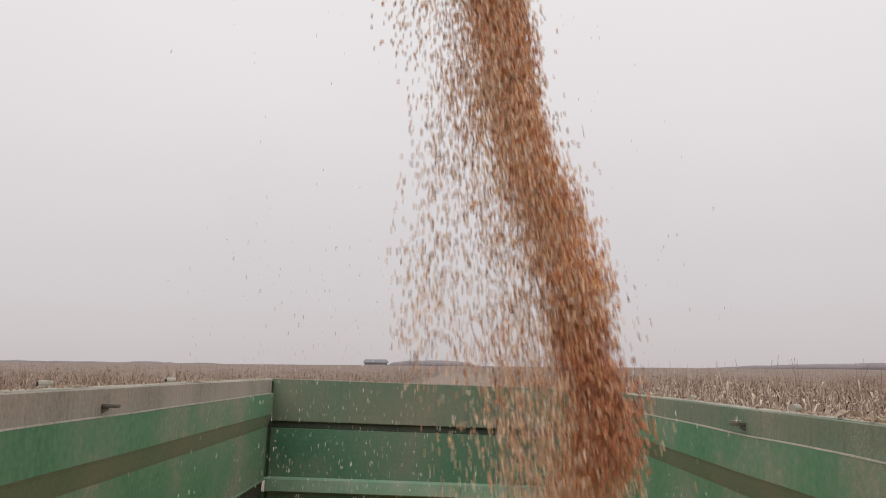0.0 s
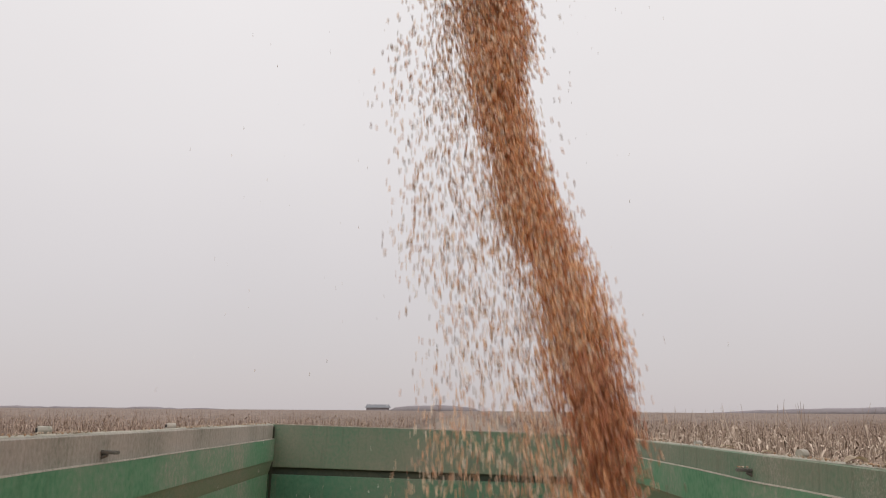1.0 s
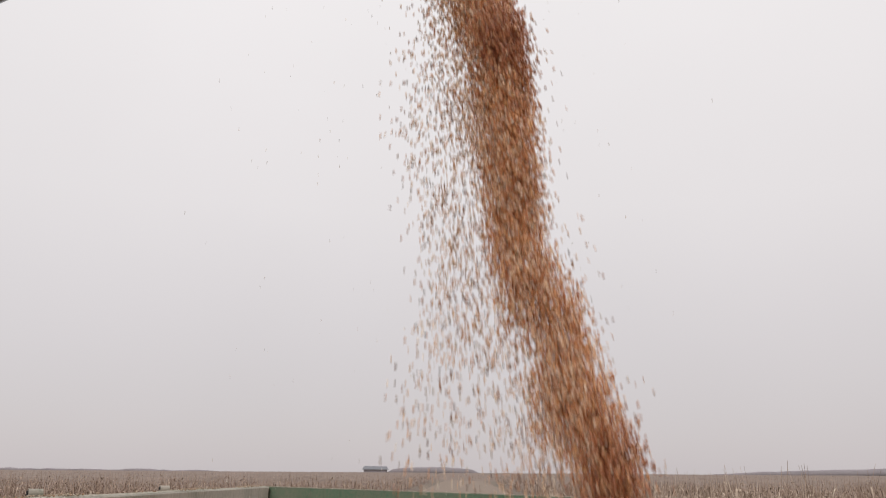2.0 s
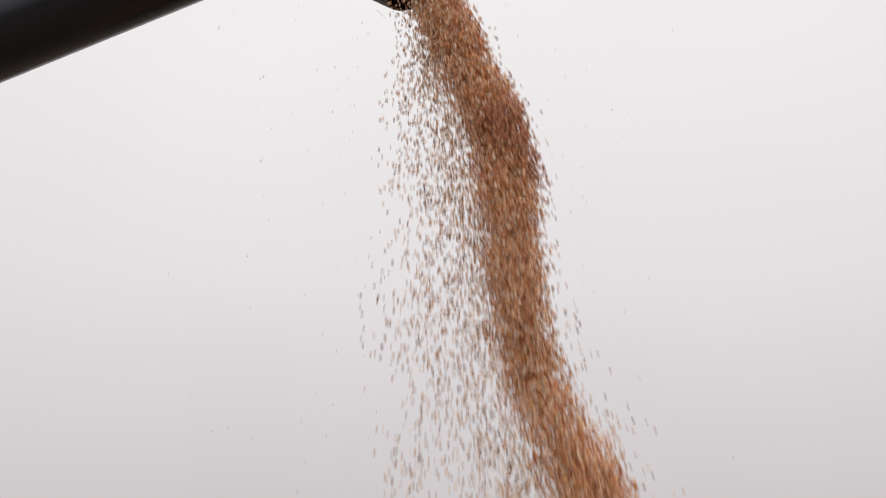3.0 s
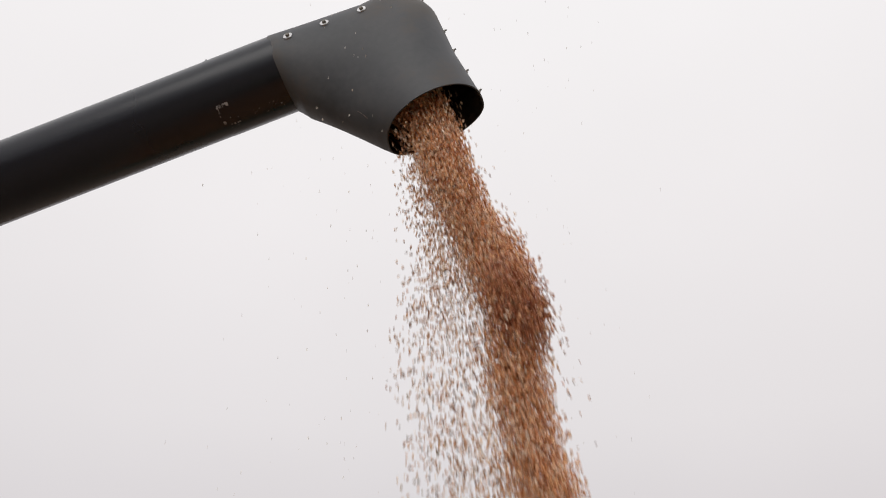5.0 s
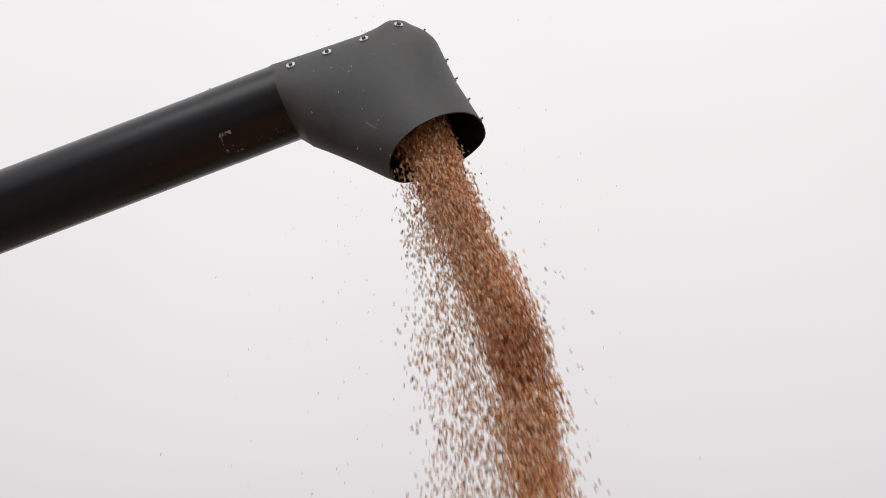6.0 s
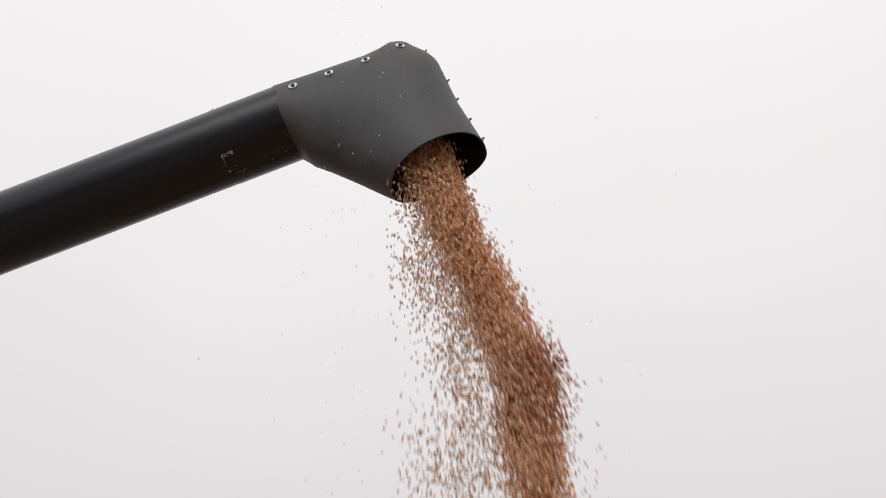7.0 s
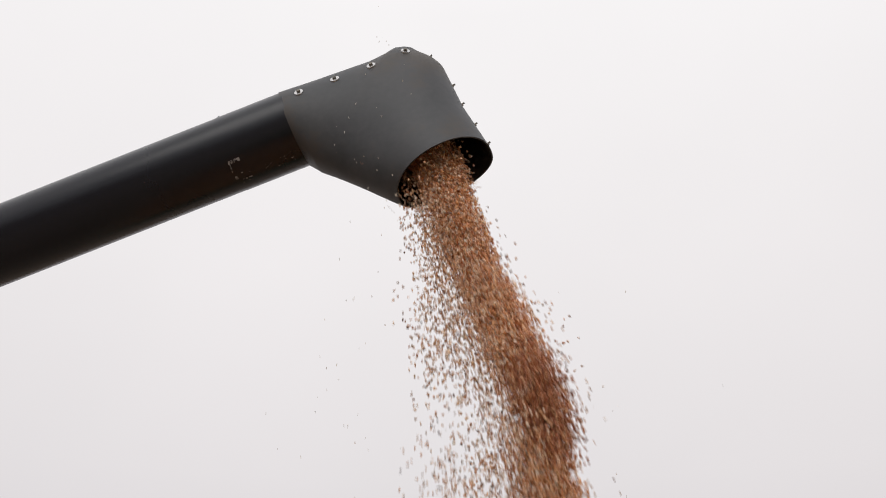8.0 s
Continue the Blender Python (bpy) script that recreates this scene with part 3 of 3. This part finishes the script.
def build_husks():
    """Curled scraps of husk lying on the trailer's rail."""
    rng = random.Random(12)
    for y, size in ((-1.15, 0.03), (-2.28, 0.05), (-2.36, 0.035), (-2.78, 0.045), (-3.42, 0.075), (-3.62, 0.06)):
        bm, prev = bmesh.new(), None
        yaw, curl = rng.uniform(0, 6.28), rng.uniform(0.2, 0.45)
        for k in range(7):
            u = k / 6 - 0.5
            w = size * 0.32 * math.cos(u * 2.6)
            z = size * curl * (0.25 - u * u) * 1.6
            row = [bm.verts.new((u * size, e * w, z + h * w + rng.uniform(-0.001, 0.001))) for e, h in ((-1, 0.35), (0, 0.0), (1, 0.35))]
            if prev:
                for j in range(2):
                    bm.faces.new((prev[j], prev[j + 1], row[j + 1], row[j]))
            prev = row
        bmesh.ops.solidify(bm, geom=bm.faces[:], thickness=0.0012)
        scrap = tagged(part("husk_scrap", bm, HUSK), "pale curled scrap of husk lying on the trailer rail", "husk", "husk scraps on the rail")
        scrap.matrix_basis = TRAILER @ pose(HALF + rng.uniform(0.028, 0.045), y, 0.0075, 0, 0, math.degrees(yaw))


# ---- the unloading auger ----
HUB = Vector((-0.4023, 2.4964, 4.6456))
ALONG = Vector((0.9838, -0.1794, 0.0))
ACROSS = Vector((0.1794, 0.9838, 0.0))
UP = Vector((0, 0, 1))
PIPE_DOWN = Vector((-0.9359, 0.1707, -0.3080)).normalized()
PIPE_R = 0.156
JOINT = HUB + ALONG * -0.283 + UP * 0.053
# the hood's outer and inner profile: step, along, up
TOP = ((0, -0.334, 0.199), (1, -0.137, 0.254), (2, 0.07, 0.311), (2.68, 0.153, 0.352), (2.75, 0.160, 0.371), (2.95, 0.213, 0.365), (3.2, 0.245, 0.334), (3.5, 0.281, 0.306), (3.75, 0.312, 0.277), (3.95, 0.337, 0.243), (4.3, 0.363, 0.167), (5, 0.418, 0.006), (6, 0.516, -0.214))
LOW = ((0, -0.232, -0.093), (0.9, -0.172, -0.154), (5.5, 0.133, -0.358), (6, 0.165, -0.376))
STEPS = 6


def profile(table, u):
    for (a, x, z), (b, x2, z2) in zip(table, table[1:]):
        if u <= b:
            f = (u - a) / (b - a)
            return x + (x2 - x) * f, z + (z2 - z) * f
    return table[-1][1:]


def section_at(u):
    """Middle, half length and angle of the hood's cross-section."""
    (tx, tz), (bx, bz) = profile(TOP, u), profile(LOW, u)
    return (tx + bx) / 2, (tz + bz) / 2, math.hypot(tx - bx, tz - bz) / 2, math.degrees(math.atan2(tz - bz, tx - bx))


def hood_width(u, phi):
    return 0.155 + (0.033 if math.sin(phi) < 0 else -0.045) * u / STEPS


def section_point(sec, phi, shrink=0.0, wide=0.155):
    s, z, a, ang = sec
    t = ALONG * math.cos(radians(ang)) + UP * math.sin(radians(ang))
    c, n = math.cos(phi), math.sin(phi)
    return HUB + ALONG * s + UP * z + t * ((a - shrink) * c) + ACROSS * ((wide - shrink) * math.copysign(abs(n) ** 0.85, n))


def build_auger():
    au = tagged(new("unloading_auger"), "black unloading auger pipe with a grey hood pouring grain", "auger")
    seam = JOINT + PIPE_DOWN * 0.268
    foot = JOINT + PIPE_DOWN * 8.6
    n = 56

    def pipe(a, b, r, wall=0.006):
        bm = tube(a, b, r, r, n, False)
        inner = tube(a, b, r - wall, r - wall, n, False)
        me = bpy.data.meshes.new("inner")
        inner.to_mesh(me)
        inner.free()
        bm.from_mesh(me)
        bpy.data.meshes.remove(me)
        # sharp end rims, so that the shading stays straight along the pipe
        bm.verts.ensure_lookup_table()
        for off in (0, n):
            for i in range(n):
                rim = bm.faces.new((bm.verts[off + i], bm.verts[off + (i + 1) % n], bm.verts[2 * n + off + (i + 1) % n], bm.verts[2 * n + off + i]))
                for edge in rim.edges:
                    edge.smooth = False
        return bm
    part("pipe", pipe(seam, foot, PIPE_R - 0.001), BLACK, au, "long black painted auger pipe", True)
    part("end_collar", pipe(JOINT - PIPE_DOWN * 0.01, seam + PIPE_DOWN * 0.006, PIPE_R), BLACK, au, "black end collar with a seam", True)
    bm, prev = bmesh.new(), None
    for k in range(31):
        a = radians(-12 + 62 * k / 30)
        d = -ACROSS * math.sin(a) - PIPE_DOWN.cross(ACROSS).normalized() * math.cos(a)
        c = seam + PIPE_DOWN * (0.004 * noise.noise((k * 0.5, 1, 0)) - 0.006 * (k / 30) ** 2)
        w = 0.0045 * (1 - 0.5 * k / 30) + 0.001 * noise.noise((k * 0.9, 4, 0))
        row = [bm.verts.new(c + PIPE_DOWN * e * w + d * (PIPE_R + h)) for e, h in ((-1, -0.001), (-0.4, 0.0035), (0.4, 0.0035), (1, -0.001))]
        if prev:
            for j in range(3):
                bm.faces.new((prev[j], prev[j + 1], row[j + 1], row[j]))
        prev = row
    part("weld_bead", bm, BLACK, au, "short uneven black weld bead", True)
    part("riser", tube(foot + PIPE_DOWN * 0.12 + UP * 0.1, (foot + PIPE_DOWN * 0.12) * 1.0 - UP * (foot.z + PIPE_DOWN.z * 0.12), 0.19), BLACK, au, "upright auger column")
    # hood shell
    rows, ring = 60, 56
    vs, fs = [], []
    for shell in (0.0, 0.005):
        for k in range(rows + 1):
            sec = section_at(STEPS * k / rows)
            for i in range(ring):
                vs.append(section_point(sec, 2 * math.pi * i / ring, shell, hood_width(STEPS * k / rows, 2 * math.pi * i / ring)))
    block = (rows + 1) * ring
    for sh in (0, block):
        for k in range(rows):
            for i in range(ring):
                a, b = sh + k * ring + i, sh + k * ring + (i + 1) % ring
                q = (a, b, b + ring, a + ring)
                fs.append(q if sh == 0 else q[::-1])
    for k in (0, rows):
        base = len(vs)
        vs += [vs[k * ring + i] for i in range(ring)] + [vs[block + k * ring + i] for i in range(ring)]
        for i in range(ring):
            a, b = base + i, base + (i + 1) % ring
            fs.append((a, a + ring, b + ring, b))
    hood = new("hood", mesh_of("hood", vs, fs, HOOD, True))
    hood.parent = au
    hood.data.materials.append(INSIDE)
    for p in hood.data.polygons:
        if rows * ring <= p.index < 2 * rows * ring:
            p.material_index = 1
    tagged(hood, "matt grey bent spout hood, wide open below")
    # bolts with washers along the top seam and down the outer edge
    for u, phi in ((0.55, 1.29), (1.45, 1.16), (2.5, 1.12), (3.13, 0.74)):
        add_bolt(hood, u, -phi, 0.019)
    for u, phi in ((3.55, 0.2), (4.42, 0.1), (4.88, 0.1), (5.42, 0.14), (5.93, 0.2)):
        add_bolt(hood, u, -phi, 0.009)
    # scraped patch below the collar's side
    at = JOINT + PIPE_DOWN * 0.262
    bm = bmesh.new()
    grid = []
    for j in range(15):
        row = []
        for i in range(19):
            a = radians(53 + 36 * j / 14 + 1.5 * noise.noise((i * 0.7, j * 0.9, 1)))
            d = (-ACROSS * math.cos(a) + PIPE_DOWN.cross(ACROSS).normalized() * math.sin(a))
            row.append(bm.verts.new(at + PIPE_DOWN * (-0.052 + 0.064 * i / 18 + 0.004 * noise.noise((i, j, 2))) + d * (PIPE_R + 0.0025)))
        grid.append(row)
    for j in range(14):
        for i in range(18):
            rim = (j < 2 and i > 2) or (i > 15 and j < 7) or (i > 14 and 9 < j < 12) or (j > 12 and i < 9)
            if rim and noise.noise((i * 0.6, j * 0.7, 8)) > -0.05:
                bm.faces.new((grid[j][i], grid[j][i + 1], grid[j + 1][i + 1], grid[j + 1][i]))
    bmesh.ops.delete(bm, geom=[v for v in bm.verts if not v.link_faces], context="VERTS")
    rng = random.Random(4)
    for _ in range(15):
        far, a, w, h = rng.uniform(0.02, 0.27), rng.uniform(74, 98), rng.uniform(0.001, 0.0045), rng.uniform(0.3, 1.0)
        q = []
        for du, da in ((-w, -h), (w, -h * 0.6), (w * 0.8, h), (-w * 0.6, h * 0.7)):
            d = -ACROSS * math.cos(radians(a + da)) + PIPE_DOWN.cross(ACROSS).normalized() * math.sin(radians(a + da))
            q.append(bm.verts.new(JOINT + PIPE_DOWN * (far + du) + d * (PIPE_R + 0.002)))
        bm.faces.new(q)
    tagged(part("scraped_paint", bm, CHIP, au), "scraped pale flecks on the black paint", kind="stuff")
    return au


def add_bolt(hood, u, phi, r):
    sec = section_at(u)
    wide = hood_width(u, phi)
    p = section_point(sec, phi, 0.0, wide)
    du = section_point(section_at(u + 0.05), phi, 0.0, wide) - section_point(section_at(max(0, u - 0.05)), phi, 0.0, wide)
    dp = section_point(sec, phi + 0.05, 0.0, wide) - section_point(sec, phi - 0.05, 0.0, wide)
    nrm = du.cross(dp).normalized()
    centre = HUB + ALONG * sec[0] + UP * sec[1]
    if nrm.dot(p - centre) < 0:
        nrm = -nrm
    washer = part("washer", tube(p - nrm * 0.002, p + nrm * 0.004, r, r * 0.95, 18), ZINC, hood, "bright zinc washer and bolt")
    return part("bolt_head", tube(p + nrm * 0.004, p + nrm * 0.012, r * 0.45, r * 0.4, 6), STEEL, washer)


# ---- the falling grain ----
MOUTH = Vector((-0.062, 2.434, 4.344))
PULL = 0.475
START = 0.889
DRIFT = -0.15
BEAT, BEAT_AT = 0.97, 1.385
PIPE_SPEED = 0.9
SLIM = (0.0074, 0.0042, 0.0106)


def clump_mesh(name, rng, count, half_w, half_d, half_l, mat=None, size=(0.0081, 0.0054, 0.0112)):
    """A loose cluster of kernels, longer than wide, thinning towards its rim."""
    pts = rng.normal(size=(count, 3)) * np.array((half_w * 0.5, half_d * 0.5, half_l * 0.5))
    far = np.hypot(pts[:, 0], pts[:, 1]) / max(half_w, half_d)
    pts[:, :2] /= np.maximum(1.0, far * 0.95)[:, None]
    pts[:, 2] = np.clip(pts[:, 2], -half_l * 1.1, half_l * 1.1)
    v, f = kernel_cloud(pts, rng, size)
    return mesh_of(name, v, f, mat or GRAIN)


def fall_rows(born, start, speed, floor_z, turn):
    """Up the pipe, round the hood, out of its mouth and down into the heap."""
    def at(t):
        a = t - born
        if a < -0.32:
            p = JOINT + UP * 0.012 + PIPE_DOWN * min(8.4, PIPE_SPEED * (-0.32 - a))
            return pose(*p, 0, 0, 0) @ pose(0, 0, 0, 0, 72, -10) @ pose(0, 0, 0, 0, 0, turn)
        if a < 0:
            u = 1 + a / 0.32
            mid = HUB + ALONG * 0.10 + UP * 0.12
            p = (JOINT + UP * 0.012).lerp(mid, u).lerp(mid.lerp(start, u), u)
            return pose(*p, 0, 72 - (72 + math.degrees(math.atan2(speed.x, -speed.z))) * u ** 3, -10 * (1 - u)) @ pose(0, 0, 0, 0, 0, turn)
        z = start.z + speed.z * a - 0.5 * PULL * a * a
        if z < floor_z:
            a = (-(-speed.z) + math.sqrt(speed.z ** 2 + 2 * PULL * (start.z - floor_z))) / PULL
            z = floor_z
        v = speed.z - PULL * a
        p = (start.x + speed.x * a, start.y + speed.y * a, z)
        return pose(*p, 0, -math.degrees(math.atan2(speed.x, -v)), 0) @ pose(0, 0, 0, 0, 0, turn + 12 * a)
    land = born + (speed.z + math.sqrt(speed.z ** 2 + 2 * PULL * (start.z - floor_z))) / PULL
    times = {0.0, 8.0}
    for k in (-0.9, -0.66, -0.48, -0.40, -0.32, -0.24, -0.16, -0.08, 0.0, 0.12, 0.26, 0.42, 0.6, 0.8, 1.0, 1.2, 1.4, 1.65, 1.9, 2.1):
        if 0 < born + k < min(8.0, land - 0.05):
            times.add(round(born + k, 3))
    for k in (0.0, 0.1):
        if 0 < land + k < 8:
            times.add(round(land + k, 3))
    return [(t, at(t)) for t in sorted(times)]


FLIGHTS = []


# sideways speed of the stream over one beat of the auger, and how the swing grows
SWING = ((0.0, 0.344), (0.1, 0.333), (0.2, 0.308), (0.3, 0.284), (0.4, 0.269), (0.5, 0.265), (0.6, 0.267), (0.7, 0.289), (0.8, 0.315), (0.9, 0.336), (1.0, 0.344))
GROWTH = ((-3.0, 0.84), (0.3, 0.84), (1.3, 0.89), (2.3, 0.96), (3.2, 1.0), (9.0, 1.0))


def between(table, at):
    for (a, u), (b, v) in zip(table, table[1:]):
        if a <= at <= b:
            return u + (v - u) * (at - a) / (b - a)
    return table[-1][1]


def swing(born):
    grown = between(GROWTH, born)
    p = ((born - BEAT_AT) / BEAT - 0.5 * (1 - grown)) % 1.0
    return p, between(SWING, p) * grown


def build_stream():
    rng = np.random.default_rng(11)
    core = [clump_mesh("grain_clump", rng, 760, 0.077, 0.078, 0.15) for _ in range(10)]
    fat = [clump_mesh("grain_clump", rng, 1050, 0.084, 0.088, 0.13) for _ in range(8)]
    red = [clump_mesh("grain_clump", rng, 1000, 0.066, 0.088, 0.12, SHADED_GRAIN) for _ in range(4)]
    loose = [clump_mesh("grain_spray", rng, 30, 0.07, 0.08, 0.17, SPRAY, SLIM) for _ in range(12)]
    near = [clump_mesh("grain_spray", rng, 74, 0.085, 0.085, 0.17, SPRAY, SLIM) for _ in range(12)]
    stray = [clump_mesh("grain_spray", rng, 13, 0.09, 0.09, 0.16, SPRAY, SLIM) for _ in range(8)]
    lip = Vector((-0.152, MOUTH.y, MOUTH.z + 0.03))
    born = -2.4
    i = 0
    while born < 8.25:
        beat, across = swing(born)
        crest = beat > 0.74 or beat < 0.14
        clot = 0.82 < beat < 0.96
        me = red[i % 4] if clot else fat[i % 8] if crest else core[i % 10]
        ob = tagged(new("grain_clump", me), "clump of maize kernels, red-brown from painted shade, falling from the spout" if clot else "clump of orange-brown maize kernels falling from the spout", "grain", "falling grain", "stuff")
        start = lip + Vector((across * 0.2156 + rng.normal(0.008 * clot - 0.008 * crest, 0.010), rng.normal(0, 0.015) - 0.02 * clot, 0))
        speed = Vector((across + rng.normal(0, 0.012), DRIFT + rng.normal(0, 0.025) - 0.03 * clot, -START + rng.normal(0, 0.014)))
        FLIGHTS.append((ob, fall_rows(born, start, speed, 1.22, float(rng.uniform(0, 360)))))
        for k in range(7 if born < -1.0 else 6 if born < -0.3 else 5):
            me = (loose, loose, near, near, stray, near, near)[k][int(rng.integers(8))]
            ob = tagged(new("grain_spray", me), "loose scatter of maize kernels falling beside the stream", "grain", "falling grain", "stuff")
            lag = (0.58 + 0.42 * rng.random(), 0.75 * rng.random(), rng.random(), 0.45 + 0.53 * rng.random(), 1.06 + 0.24 * rng.random(), 0.68 + 0.3 * rng.random(), 0.55 + 0.4 * rng.random())[k]
            off = across * 0.2156 + 0.03 if k == 4 else rng.uniform(-0.018, 0.09)
            start = lip + Vector((off, rng.normal(0, 0.018), 0.4 * min(off, 0.084) - 0.034))
            speed = Vector(((across * 0.98 * lag - 0.008) + rng.normal(0, 0.02), (-0.10, -0.10, -0.28, -0.20, -0.15, -0.18, -0.30)[k] + rng.normal(0, 0.06), -START + rng.normal(0, 0.05)))
            FLIGHTS.append((ob, fall_rows(born + float(rng.uniform(-0.02, 0.02)), start, speed, 1.15, float(rng.uniform(0, 360)))))
        born += 0.04
        i += 1


def build_chaff():
    rng = np.random.default_rng(5)
    meshes = []
    for k in range(8):
        pts = rng.uniform(-1, 1, (620 if k < 4 else 34, 3)) * np.array((1.0, 1.1, 0.5))
        v, f = kernel_cloud(pts, rng, (0.0054, 0.0012, 0.0078) if k < 4 else (0.0052, 0.0011, 0.0070))
        meshes.append(mesh_of("chaff", v, f, CHAFF))
    for k in range(22):
        ob = tagged(new("chaff", meshes[k % 4 if k < 3 else 4 + k % 4]), "pale bits of chaff drifting down in the air", "chaff", "drifting chaff", "stuff")
        x, y, drop = float(rng.uniform(-0.16, -0.06)), float(rng.uniform(3.5, 3.9)), 0.9 + 0.1 * rng.random()
        z0 = 1.6 + 0.45 * k
        rows = []
        for t in np.arange(0, 8.01, 1.0):
            z = max(1.1, z0 - drop * t)
            rows.append((float(t), pose(x, y, z, 0, 0, 0)))
        FLIGHTS.append((ob, rows))
    # fine flakes sinking past the near side of the hood
    flakes = []
    for k in range(4):
        pts = rng.uniform(-1, 1, (11, 3)) * np.array((0.17, 0.08, 0.16))
        v, f = kernel_cloud(pts, rng, (0.0040, 0.0009, 0.0052))
        flakes.append(mesh_of("chaff", v, f, CHAFF))
    for k in range(14):
        ob = tagged(new("chaff", flakes[k % 4]), "tiny pale flakes of chaff drifting beside the spout", "chaff", "drifting chaff", "stuff")
        x, y, z0 = float(rng.uniform(-0.46, -0.27)), float(rng.uniform(1.98, 2.10)), 4.3 + 0.33 * k
        FLIGHTS.append((ob, [(float(t), pose(x + 0.01 * t, y, max(1.3, z0 - 0.5 * t), 0, 0, 9 * t)) for t in np.arange(0, 8.01, 1.0)]))


def build_far_shed():
    shed = tagged(new("farm_building"), "hazy blue-roofed farm building far across the field", "building")
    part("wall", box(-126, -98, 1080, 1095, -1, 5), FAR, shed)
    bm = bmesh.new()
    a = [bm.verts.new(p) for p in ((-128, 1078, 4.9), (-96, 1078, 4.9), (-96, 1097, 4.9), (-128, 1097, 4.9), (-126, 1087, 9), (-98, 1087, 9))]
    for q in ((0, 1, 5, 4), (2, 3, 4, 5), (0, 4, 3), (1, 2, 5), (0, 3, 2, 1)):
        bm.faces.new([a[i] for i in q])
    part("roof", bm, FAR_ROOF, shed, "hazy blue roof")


build_ground()
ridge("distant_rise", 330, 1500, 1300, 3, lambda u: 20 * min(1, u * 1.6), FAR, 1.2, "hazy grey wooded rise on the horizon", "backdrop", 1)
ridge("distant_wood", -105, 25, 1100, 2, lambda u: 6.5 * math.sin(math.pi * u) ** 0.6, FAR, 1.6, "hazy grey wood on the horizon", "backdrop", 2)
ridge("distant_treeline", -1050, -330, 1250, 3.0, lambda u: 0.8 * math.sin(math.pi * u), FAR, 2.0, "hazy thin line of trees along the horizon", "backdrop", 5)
build_far_shed()
build_maize()
build_lane_end()
build_corn_plant()
build_trailer()
build_heap()
build_spill()
build_husks()
build_auger()
build_stream()
build_chaff()


def motions():
    for ob, rows in FLIGHTS:
        walk(ob, rows)


motions()
